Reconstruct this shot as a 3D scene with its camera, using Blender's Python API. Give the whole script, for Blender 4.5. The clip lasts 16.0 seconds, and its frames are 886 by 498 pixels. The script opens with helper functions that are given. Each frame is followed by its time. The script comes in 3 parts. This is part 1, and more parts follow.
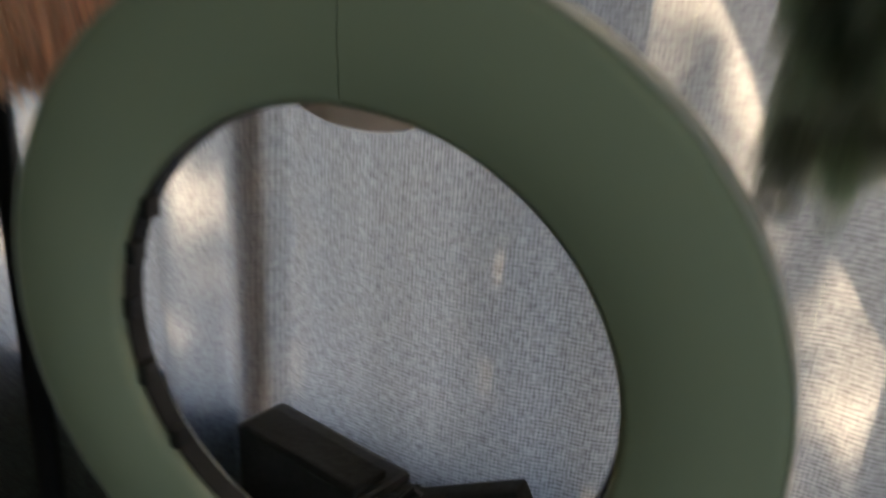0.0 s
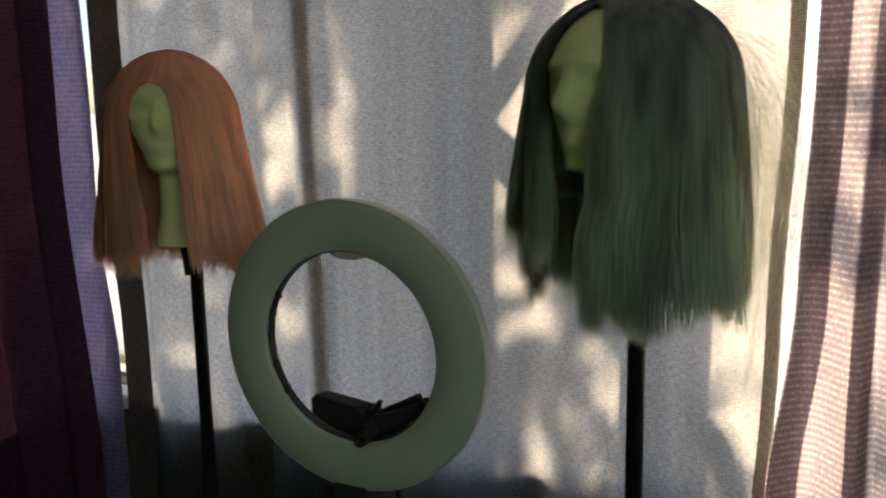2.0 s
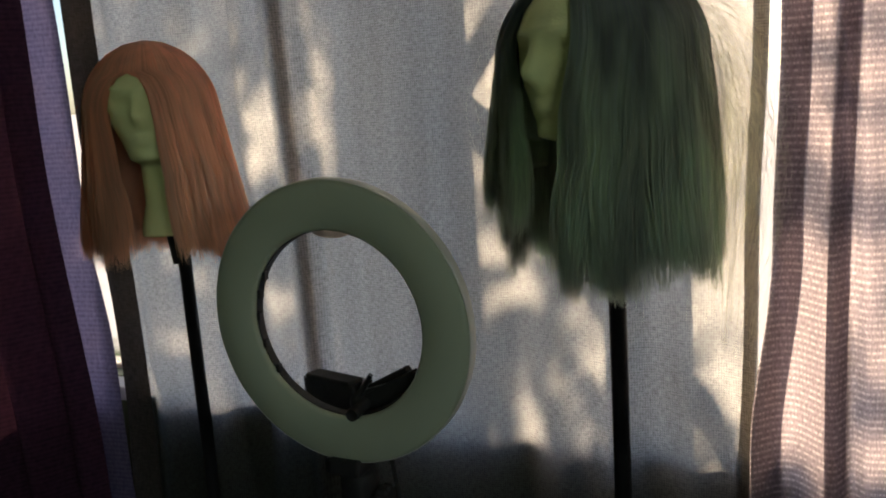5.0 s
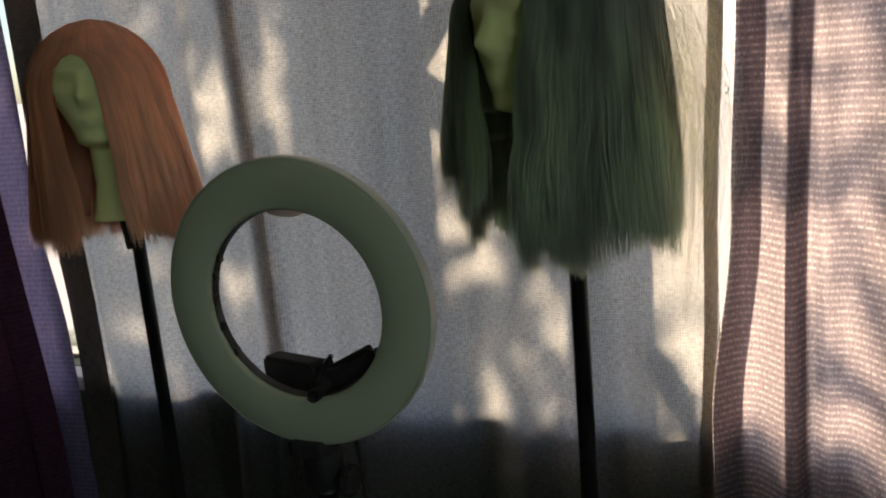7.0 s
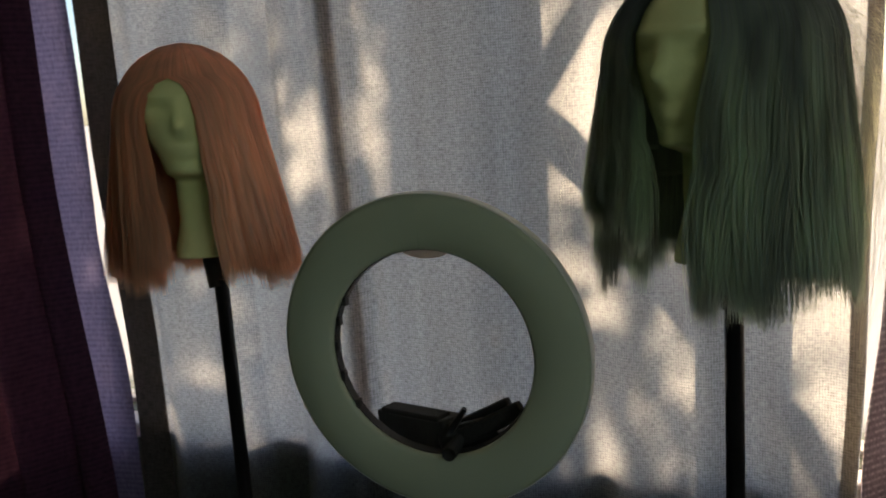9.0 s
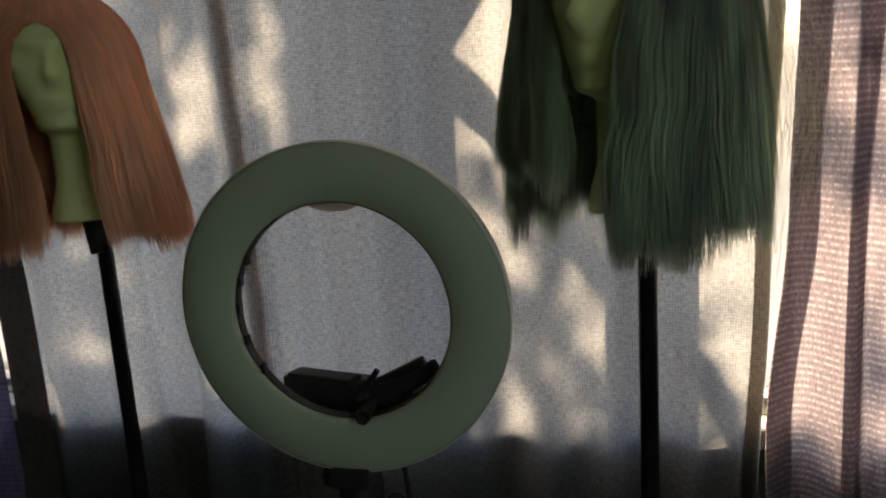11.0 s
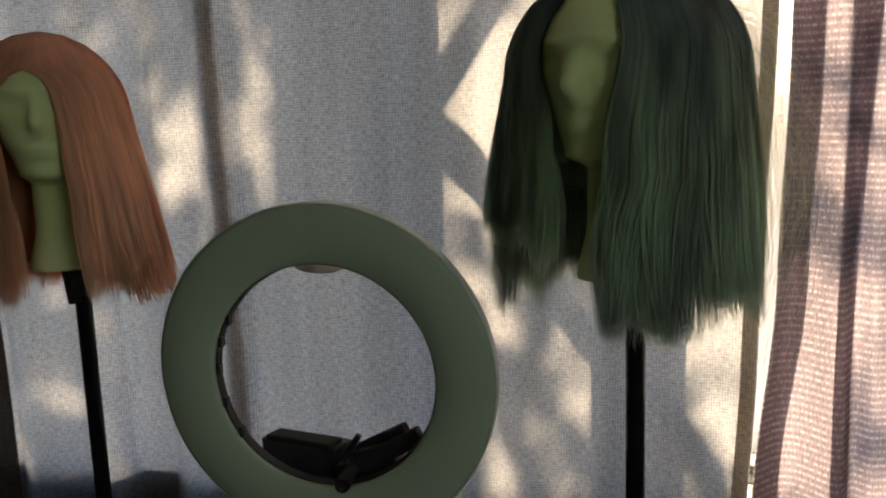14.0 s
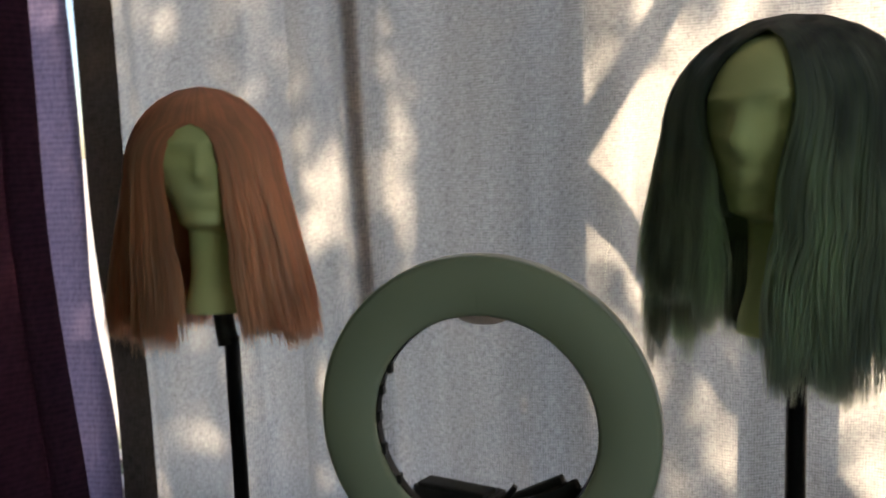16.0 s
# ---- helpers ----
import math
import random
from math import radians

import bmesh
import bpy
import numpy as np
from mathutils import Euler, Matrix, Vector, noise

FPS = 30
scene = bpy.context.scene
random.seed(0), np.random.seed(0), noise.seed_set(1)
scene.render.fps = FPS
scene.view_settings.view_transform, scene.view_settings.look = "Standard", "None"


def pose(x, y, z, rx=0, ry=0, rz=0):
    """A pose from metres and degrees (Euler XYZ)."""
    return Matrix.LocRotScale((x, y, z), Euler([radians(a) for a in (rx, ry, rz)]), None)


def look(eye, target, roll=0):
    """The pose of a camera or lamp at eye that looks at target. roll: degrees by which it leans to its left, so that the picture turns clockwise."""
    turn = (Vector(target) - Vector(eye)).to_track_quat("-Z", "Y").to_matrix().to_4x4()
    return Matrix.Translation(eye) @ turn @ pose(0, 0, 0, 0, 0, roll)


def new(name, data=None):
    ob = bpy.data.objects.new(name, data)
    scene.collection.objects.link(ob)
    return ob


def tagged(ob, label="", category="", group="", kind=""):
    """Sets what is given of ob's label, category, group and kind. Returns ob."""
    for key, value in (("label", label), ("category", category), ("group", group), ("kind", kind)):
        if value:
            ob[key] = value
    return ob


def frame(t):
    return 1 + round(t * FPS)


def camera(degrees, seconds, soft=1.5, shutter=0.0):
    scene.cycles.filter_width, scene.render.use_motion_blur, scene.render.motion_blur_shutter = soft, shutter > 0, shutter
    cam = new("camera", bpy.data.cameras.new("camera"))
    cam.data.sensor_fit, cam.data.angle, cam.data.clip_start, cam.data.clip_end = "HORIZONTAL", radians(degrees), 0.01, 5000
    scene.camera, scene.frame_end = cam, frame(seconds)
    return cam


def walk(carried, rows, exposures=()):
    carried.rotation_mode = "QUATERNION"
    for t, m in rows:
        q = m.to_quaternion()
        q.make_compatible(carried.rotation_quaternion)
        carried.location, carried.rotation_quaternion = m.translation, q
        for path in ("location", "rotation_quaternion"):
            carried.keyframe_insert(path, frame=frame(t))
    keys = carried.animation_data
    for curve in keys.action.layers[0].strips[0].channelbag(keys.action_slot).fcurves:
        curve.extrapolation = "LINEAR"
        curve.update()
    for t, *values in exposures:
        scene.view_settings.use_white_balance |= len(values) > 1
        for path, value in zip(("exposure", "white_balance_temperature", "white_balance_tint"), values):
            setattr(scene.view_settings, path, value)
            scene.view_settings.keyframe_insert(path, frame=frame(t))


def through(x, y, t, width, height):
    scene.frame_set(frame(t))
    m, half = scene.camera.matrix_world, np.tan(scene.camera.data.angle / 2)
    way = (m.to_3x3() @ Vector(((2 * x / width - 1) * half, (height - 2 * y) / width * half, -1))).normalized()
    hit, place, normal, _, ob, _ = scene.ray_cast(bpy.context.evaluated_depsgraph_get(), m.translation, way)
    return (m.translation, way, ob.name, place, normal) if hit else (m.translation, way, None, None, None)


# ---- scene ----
cam = camera(54.8, 16.0, soft=2.0, shutter=0.6)
PATH = [
    (0, (-0.1502, 0.4771, 1.1004), (-0.4634, 1.3467, 0.7187), 3.67),
    (0.5, (-0.0805, 0.2778, 1.1415), (-0.4290, 1.1763, 0.8745), -1.56),
    (1, (-0.0207, 0.0824, 1.1561), (-0.3682, 0.9911, 0.9249), 0.56),
    (1.5, (0.1185, 0.0047, 1.1901), (-0.3098, 0.9010, 1.0750), 1.34),
    (2, (0.2053, -0.0327, 1.1832), (-0.2207, 0.8570, 1.0190), -1.06),
    (2.5, (0.2164, -0.0313, 1.1906), (-0.2106, 0.8599, 1.0375), -1.86),
    (3, (0.2211, -0.0312, 1.1898), (-0.2131, 0.8543, 1.0243), -2.03),
    (3.5, (0.2197, -0.0350, 1.1791), (-0.2112, 0.8517, 1.0110), -1.91),
    (6, (0.2283, -0.0444, 1.1720), (-0.1784, 0.8470, 0.9724), -5.50),
    (6.5, (0.2269, -0.0356, 1.1658), (-0.1658, 0.8607, 0.9597), -5.24),
    (7, (0.2278, -0.0297, 1.1667), (-0.1544, 0.8703, 0.9573), -5.04),
    (7.5, (0.1968, -0.0353, 1.1601), (-0.1902, 0.8645, 0.9586), -3.05),
    (8, (0.1717, -0.0442, 1.1579), (-0.2326, 0.8563, 0.9977), -1.53),
    (8.2, (0.1314, -0.0424, 1.1813), (-0.2778, 0.8553, 1.0181), -2.62),
    (10.5, (0.0008, -0.0029, 1.1509), (-0.2437, 0.9479, 0.9611), -3.56),
    (11, (0.0017, 0.0003, 1.1477), (-0.2284, 0.9509, 0.9391), -3.64),
    (11.5, (-0.0004, 0.0013, 1.1440), (-0.2129, 0.9531, 0.9227), -3.52),
    (12, (0.0019, -0.0033, 1.1438), (-0.2015, 0.9471, 0.9084), -3.50),
    (12.5, (0.0051, 0.0092, 1.1483), (-0.1890, 0.9672, 0.9374), -3.23),
    (13, (-0.0114, 0.0222, 1.1741), (-0.2013, 0.9906, 1.0123), -2.38),
    (13.5, (-0.0087, 0.0143, 1.1701), (-0.2157, 0.9813, 1.0215), -1.84),
    (14, (-0.0054, 0.0151, 1.1697), (-0.2151, 0.9788, 1.0046), -1.93),
    (14.5, (-0.0246, 0.0143, 1.1639), (-0.2533, 0.9730, 0.9948), -0.32),
    (15, (-0.0627, -0.0049, 1.1737), (-0.3293, 0.9457, 1.0147), 1.15),
    (15.5, (-0.0793, -0.0225, 1.1684), (-0.3876, 0.9195, 1.0360), 0.64),
    (16, (-0.0816, -0.0130, 1.1888), (-0.3760, 0.9351, 1.0684), -2.01),
]
EXPO = [(0.0, 1.4), (0.3, 1.2), (0.7, 1.18), (1.2, 1.2), (1.8, 1.26), (2.6, 1.1), (3.5, 1.05), (11.0, 0.98), (13.0, 1.0), (14.8, 1.1), (15.5, 1.2), (16.0, 1.35)]
walk(cam, [(t, look(eye, target, roll)) for t, eye, target, roll in PATH], EXPO)

# ---- light: low sun behind the window, open sky ----
SUN = Vector((0.18, 1.0, 0.55)).normalized()          # towards the sun
world = bpy.data.worlds.new("sky")
scene.world = world
world.use_nodes = True
wn = world.node_tree.nodes
sky = wn.new("ShaderNodeTexSky")
sky.sky_type, sky.sun_disc = "NISHITA", False
sky.ozone_density, sky.dust_density = 2.2, 1.0
sky.sun_elevation, sky.sun_rotation = math.asin(SUN.z), math.atan2(SUN.x, SUN.y)
world.node_tree.links.new(sky.outputs[0], wn["Background"].inputs[0])
wn["Background"].inputs[1].default_value = 0.115
sun = new("sun", bpy.data.lights.new("sun", "SUN"))
sun.data.energy, sun.data.angle, sun.data.color = 4.8, radians(0.5), (1.0, 0.74, 0.47)
sun.matrix_world = look(SUN * 12, (0, 0, 0))

# Fill lamp for light from behind the camera; its window is added, unseen.
fill_lamp = new("room_fill", bpy.data.lights.new("room_fill", "AREA"))
fill_lamp.data.shape, fill_lamp.data.size, fill_lamp.data.size_y = "RECTANGLE", 1.06, 1.06
fill_lamp.data.energy, fill_lamp.data.color = 3.7, (0.93, 1.0, 0.84)
fill_lamp.matrix_world = look((1.78, -1.36, 1.45), (0.0, -1.36, 1.45))


# ---- materials ----
def material(name):
    m = bpy.data.materials.new(name)
    m.use_nodes = True
    nt = m.node_tree
    return m, nt, nt.nodes, nt.nodes["Principled BSDF"]


def coords(nt, scale=(1, 1, 1), kind="Object"):
    tc, mp = nt.nodes.new("ShaderNodeTexCoord"), nt.nodes.new("ShaderNodeMapping")
    mp.inputs["Scale"].default_value = scale
    nt.links.new(tc.outputs[kind], mp.inputs[0])
    return mp.outputs[0]


def noise_tex(nt, scale, stretch=(1, 1, 1), detail=3.0, rough=0.55):
    n = nt.nodes.new("ShaderNodeTexNoise")
    n.inputs["Scale"].default_value, n.inputs["Detail"].default_value, n.inputs["Roughness"].default_value = scale, detail, rough
    nt.links.new(coords(nt, stretch), n.inputs["Vector"])
    return n.outputs["Fac"]


def remap(nt, fac, a, b, lo, hi):
    r = nt.nodes.new("ShaderNodeMapRange")
    r.inputs["From Min"].default_value, r.inputs["From Max"].default_value = a, b
    r.inputs["To Min"].default_value, r.inputs["To Max"].default_value = lo, hi
    nt.links.new(fac, r.inputs["Value"])
    return r.outputs["Result"]


def ramp(nt, fac, stops):
    r = nt.nodes.new("ShaderNodeValToRGB")
    e = r.color_ramp.elements
    while len(e) < len(stops):
        e.new(0.5)
    for k, (p, c) in zip(e, stops):
        k.position, k.color = p, (*c, 1)
    nt.links.new(fac, r.inputs["Fac"])
    return r.outputs["Color"]


def maths(nt, op, a, b):
    n = nt.nodes.new("ShaderNodeMath")
    n.operation = op
    for socket, v in zip(n.inputs, (a, b)):
        if isinstance(v, (int, float)):
            socket.default_value = v
        else:
            nt.links.new(v, socket)
    return n.outputs[0]


def add_bump(nt, fac, bsdf, strength, distance):
    b = nt.nodes.new("ShaderNodeBump")
    b.inputs["Strength"].default_value, b.inputs["Distance"].default_value = strength, distance
    nt.links.new(fac, b.inputs["Height"])
    nt.links.new(b.outputs[0], bsdf.inputs["Normal"])
    return b


def surface(name, c0, c1, scale=6.0, rough=0.6, metal=0.0, bump=0.15, fine=90.0, distance=0.002):
    m, nt, n, p = material(name)
    big = noise_tex(nt, scale)
    nt.links.new(ramp(nt, big, [(0.3, c0), (0.7, c1)]), p.inputs["Base Color"])
    small = noise_tex(nt, fine)
    nt.links.new(remap(nt, small, 0.3, 0.7, rough - 0.08, rough + 0.08), p.inputs["Roughness"])
    p.inputs["Metallic"].default_value = metal
    add_bump(nt, small, p, bump, distance)
    return m


def cloth(name, c0, c1, through, warp, weft, rows=0.0, share=0.6, dots=0.0, glow=None, coarse=0.0, slub=0.16, grid=0.0):
    """A thin fabric that lets light through; warp and weft: threads a metre; rows: knitted courses a metre."""
    m, nt, n, p = material(name)
    a = noise_tex(nt, 1.0, (warp, 1, warp * slub), 1.0, 0.5)
    b = noise_tex(nt, 1.0, (weft * slub, 1, weft), 1.0, 0.5)
    thread = maths(nt, "MULTIPLY", maths(nt, "ADD", a, b), 0.5)
    blot = noise_tex(nt, 9.0, (2.2, 1, 0.14), 3.0)
    weave = thread
    if grid:
        lines = []
        for axis, many, stretch in (("X", grid, (1, 1, 0.3)), ("Z", grid * 0.93, (0.3, 1, 1))):
            line = n.new("ShaderNodeTexWave")
            line.bands_direction = axis
            line.inputs["Scale"].default_value, line.inputs["Distortion"].default_value = many / 10 * math.pi, 9.0
            line.inputs["Detail"].default_value, line.inputs["Detail Scale"].default_value = 2.0, 0.12
            nt.links.new(coords(nt, stretch), line.inputs["Vector"])
            lines.append(line.outputs["Fac"])
        crossing = maths(nt, "MULTIPLY", maths(nt, "ADD", lines[0], lines[1]), 0.10)
        weave = maths(nt, "ADD", crossing, maths(nt, "MULTIPLY", thread, 0.80))
    if rows:
        wave = n.new("ShaderNodeTexWave")
        wave.bands_direction = "Z"
        wave.inputs["Scale"].default_value, wave.inputs["Distortion"].default_value = rows / 10 * math.pi, 2.6
        wave.inputs["Detail"].default_value, wave.inputs["Detail Scale"].default_value = 2.0, 0.15
        nt.links.new(coords(nt, (0.35, 1, 1)), wave.inputs["Vector"])
        holes = noise_tex(nt, 1.0, (dots, 1, rows * 0.9), 1.0)
        weave = maths(nt, "ADD", maths(nt, "MULTIPLY", wave.outputs["Fac"], 0.12), maths(nt, "MULTIPLY", maths(nt, "ADD", thread, holes), 0.44))
        stitch = maths(nt, "MULTIPLY", remap(nt, wave.outputs["Fac"], 0.62, 1.0, 0.0, 1.0), remap(nt, noise_tex(nt, 1.0, (dots, 1, rows * 0.5), 0.0), 0.45, 0.62, 0.0, 1.0))
    col = ramp(nt, weave, [(0.34, c0), (0.62, c1)])
    nt.links.new(col, p.inputs["Base Color"])
    p.inputs["Roughness"].default_value = 0.9
    p.inputs["Specular IOR Level"].default_value = 0.15
    add_bump(nt, weave, p, 0.35, 0.0015)
    t = n.new("ShaderNodeBsdfTranslucent")
    tint = n.new("ShaderNodeMix")
    tint.data_type, tint.blend_type = "RGBA", "MULTIPLY"
    tint.inputs[0].default_value = 1.0
    tint.inputs[7].default_value = (*through, 1)
    light = ramp(nt, weave, [(0.35, (0.56 - coarse,) * 3), (0.5, (0.81,) * 3), (0.65, (1.02 + coarse,) * 3)])
    blots = ramp(nt, blot, [(0.3, (0.78, 0.77, 0.76)), (0.7, (1, 1, 1))])
    both = n.new("ShaderNodeMix")
    both.data_type, both.blend_type = "RGBA", "MULTIPLY"
    both.inputs[0].default_value = 1.0
    nt.links.new(light, both.inputs[6])
    nt.links.new(blots, both.inputs[7])
    nt.links.new(both.outputs[2], tint.inputs[6])
    passed = tint.outputs[2]
    if glow:
        gaps = n.new("ShaderNodeMix")
        gaps.data_type = "RGBA"
        gaps.inputs[7].default_value = (*glow, 1)
        nt.links.new(stitch, gaps.inputs[0])
        nt.links.new(passed, gaps.inputs[6])
        passed = gaps.outputs[2]
    nt.links.new(passed, t.inputs["Color"])
    mix = n.new("ShaderNodeMixShader")
    mix.inputs[0].default_value = share
    nt.links.new(p.outputs[0], mix.inputs[1])
    nt.links.new(t.outputs[0], mix.inputs[2])
    nt.links.new(mix.outputs[0], n["Material Output"].inputs["Surface"])
    return m


def hair(name, root, middle, tip, z0, z1, share=0.22, low=0.62):
    m, nt, n, p = material(name)
    tc, sep = n.new("ShaderNodeTexCoord"), n.new("ShaderNodeSeparateXYZ")
    nt.links.new(tc.outputs["Object"], sep.inputs[0])
    geo = n.new("ShaderNodeNewGeometry")
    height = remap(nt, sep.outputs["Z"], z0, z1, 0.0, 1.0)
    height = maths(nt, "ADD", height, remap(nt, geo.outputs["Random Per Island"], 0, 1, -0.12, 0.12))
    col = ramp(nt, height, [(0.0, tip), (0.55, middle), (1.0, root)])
    patch = ramp(nt, noise_tex(nt, 1.0, (38, 38, 7), 2.0), [(0.32, (low, low, low)), (0.62, (1.15, 1.15, 1.1))])
    vary = n.new("ShaderNodeMix")
    vary.data_type, vary.blend_type = "RGBA", "MULTIPLY"
    vary.inputs[0].default_value = 1.0
    nt.links.new(col, vary.inputs[6])
    nt.links.new(patch, vary.inputs[7])
    col = vary.outputs[2]
    shade = n.new("ShaderNodeMix")
    shade.data_type, shade.blend_type = "RGBA", "MULTIPLY"
    shade.inputs[0].default_value = 1.0
    nt.links.new(col, shade.inputs[6])
    nt.links.new(ramp(nt, geo.outputs["Random Per Island"], [(0.0, (0.82, 0.82, 0.82)), (1.0, (1.08, 1.08, 1.08))]), shade.inputs[7])
    nt.links.new(shade.outputs[2], p.inputs["Base Color"])
    p.inputs["Roughness"].default_value = 0.6
    p.inputs["Specular IOR Level"].default_value = 0.3
    t = n.new("ShaderNodeBsdfTranslucent")
    nt.links.new(shade.outputs[2], t.inputs["Color"])
    mix = n.new("ShaderNodeMixShader")
    mix.inputs[0].default_value = share
    nt.links.new(p.outputs[0], mix.inputs[1])
    nt.links.new(t.outputs[0], mix.inputs[2])
    nt.links.new(mix.outputs[0], n["Material Output"].inputs["Surface"])
    return m


M_LINEN = cloth("linen", (0.09, 0.085, 0.078), (0.16, 0.15, 0.138), (0.50, 0.525, 0.56), 520, 480, share=0.82, coarse=0.08, slub=0.24, grid=330)
M_HEM = cloth("linen_hem", (0.14, 0.12, 0.10), (0.22, 0.19, 0.16), (0.60, 0.48, 0.41), 420, 450, share=0.75)
M_BORDER = cloth("brown_border", (0.07, 0.06, 0.055), (0.13, 0.11, 0.10), (0.10, 0.08, 0.07), 420, 450, share=0.4)
M_SIDE = cloth("linen_side_hem", (0.10, 0.09, 0.075), (0.17, 0.15, 0.13), (0.27, 0.23, 0.18), 420, 450, share=0.6)
M_ROSE = cloth("rose_knit", (0.20, 0.165, 0.18), (0.36, 0.30, 0.32), (0.45, 0.395, 0.455), 420, 420, 122, 0.74, 520, (0.76, 0.67, 0.71), slub=0.7)
M_ROSE_HEM = cloth("rose_hem", (0.26, 0.22, 0.25), (0.44, 0.38, 0.42), (0.40, 0.36, 0.42), 420, 420, 122, 0.5, 520, slub=0.7)
# Same plum cloth twice: backlight of the edge put into the lavender colour.
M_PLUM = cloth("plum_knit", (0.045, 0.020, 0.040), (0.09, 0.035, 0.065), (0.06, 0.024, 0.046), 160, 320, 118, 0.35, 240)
M_PLUM_BACKLIT = cloth("plum_knit_backlit", (0.17, 0.14, 0.28), (0.30, 0.25, 0.44), (0.29, 0.26, 0.48), 160, 320, 118, 0.5, 240)
M_WALL = surface("wall_paint", (0.18, 0.22, 0.15), (0.23, 0.27, 0.19), 3.0, 0.75, 0, 0.12, 140)
M_CEIL = surface("ceiling_paint", (0.58, 0.58, 0.54), (0.66, 0.66, 0.62), 3.0, 0.8, 0, 0.1, 120)
M_FLOOR = surface("floor_carpet", (0.07, 0.06, 0.05), (0.12, 0.10, 0.09), 14.0, 0.9, 0, 0.6, 260, 0.006)
M_FRAME = surface("window_paint", (0.70, 0.69, 0.66), (0.80, 0.79, 0.76), 9.0, 0.45, 0, 0.1, 160)
M_GROUND = surface("gravel_dark_near", (0.76, 0.74, 0.70), (0.84, 0.82, 0.77), 2.5, 0.9, 0, 0.5, 45, 0.01)


# Dark green near ground, added to cut bounce light onto the curtains.
def dark_near_ground(m):
    nt = m.node_tree
    p = nt.nodes["Principled BSDF"]
    old = p.inputs["Base Color"].links[0].from_socket
    sep = nt.nodes.new("ShaderNodeSeparateXYZ")
    nt.links.new(coords(nt), sep.inputs[0])
    edge = maths(nt, "ADD", sep.outputs["Y"], remap(nt, noise_tex(nt, 1.5), 0, 1, -0.6, 0.6))
    mix = nt.nodes.new("ShaderNodeMix")
    mix.data_type = "RGBA"
    nt.links.new(remap(nt, edge, 3.6, 4.0, 0, 1), mix.inputs[0])
    nt.links.new(ramp(nt, noise_tex(nt, 30), [(0.3, (0.03, 0.06, 0.015)), (0.7, (0.08, 0.12, 0.04))]), mix.inputs[6])
    nt.links.new(old, mix.inputs[7])
    nt.links.new(mix.outputs[2], p.inputs["Base Color"])


dark_near_ground(M_GROUND)
M_BARK = surface("bark", (0.08, 0.06, 0.045), (0.17, 0.13, 0.10), 12.0, 0.9, 0, 0.8, 50, 0.01)
M_BLACK = surface("black_metal", (0.010, 0.010, 0.011), (0.022, 0.022, 0.024), 20.0, 0.42, 0.2, 0.1, 220)
M_PLASTIC = surface("black_plastic", (0.012, 0.012, 0.014), (0.028, 0.028, 0.030), 24.0, 0.5, 0, 0.25, 300, 0.001)
M_RUBBER = surface("rubber", (0.012, 0.012, 0.012), (0.02, 0.02, 0.02), 24.0, 0.8, 0, 0.3, 300, 0.001)
M_WHITE = surface("white_plastic", (0.62, 0.63, 0.58), (0.70, 0.71, 0.66), 10.0, 0.4, 0, 0.05, 200, 0.001)
M_DIFFUSER = surface("frosted_diffuser", (0.42, 0.475, 0.355), (0.46, 0.515, 0.39), 4.0, 0.62, 0, 0.05, 300, 0.0006)
M_DIFFUSER.node_tree.nodes["Principled BSDF"].inputs["Specular IOR Level"].default_value = 0.12
M_BEIGE = cloth("beige_plastic", (0.72, 0.64, 0.58), (0.80, 0.72, 0.66), (0.98, 0.92, 0.86), 20, 20, share=0.92)
M_FOAM = surface("green_foam", (0.72, 0.80, 0.37), (0.82, 0.87, 0.45), 14.0, 0.8, 0, 0.35, 420, 0.0012)
M_ORANGE = hair("orange_hair", (0.84, 0.44, 0.30), (0.90, 0.53, 0.36), (0.91, 0.60, 0.43), 0.95, 1.28, 0.45, 0.93)
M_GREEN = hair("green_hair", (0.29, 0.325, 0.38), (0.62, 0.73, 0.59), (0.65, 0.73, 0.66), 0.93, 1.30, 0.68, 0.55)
# Flyaways of the green wig; sunlight on them is put into this pale colour.
M_FINE_SUNLIT = hair("fine_hair_sunlit", (0.80, 0.82, 0.74), (0.86, 0.87, 0.78), (0.86, 0.86, 0.76), 0.93, 1.30, 0.8)


def leaf_material():
    m, nt, n, p = material("leaf")
    info = n.new("ShaderNodeNewGeometry")
    nt.links.new(ramp(nt, info.outputs["Random Per Island"], [(0.0, (0.035, 0.075, 0.02)), (1.0, (0.10, 0.14, 0.04))]), p.inputs["Base Color"])
    p.inputs["Roughness"].default_value = 0.55
    return m


M_LEAF = leaf_material()
glass, gnt, gn, gp = material("window_glass")
gp.inputs["Transmission Weight"].default_value = 1.0
gp.inputs["Roughness"].default_value = 0.0
gp.inputs["IOR"].default_value = 1.05
M_GLASS = glass


# ---- builders ----
def part(name, bm, mat, parent=None, label="", smooth=False):
    me = bpy.data.meshes.new(name)
    bm.normal_update()
    bm.to_mesh(me)
    bm.free()
    me.materials.append(mat)
    if smooth:
        for f in me.polygons:
            f.use_smooth = True
    ob = new(name, me)
    if parent:
        ob.parent = parent
        ob.matrix_parent_inverse = parent.matrix_basis.inverted()
    if label:
        ob["label"] = label
    return ob


def empty(name, place, label, category, group="", kind=""):
    ob = new(name)
    ob.location = place
    ob.matrix_basis = Matrix.Translation(place)
    return tagged(ob, label, category, group, kind)


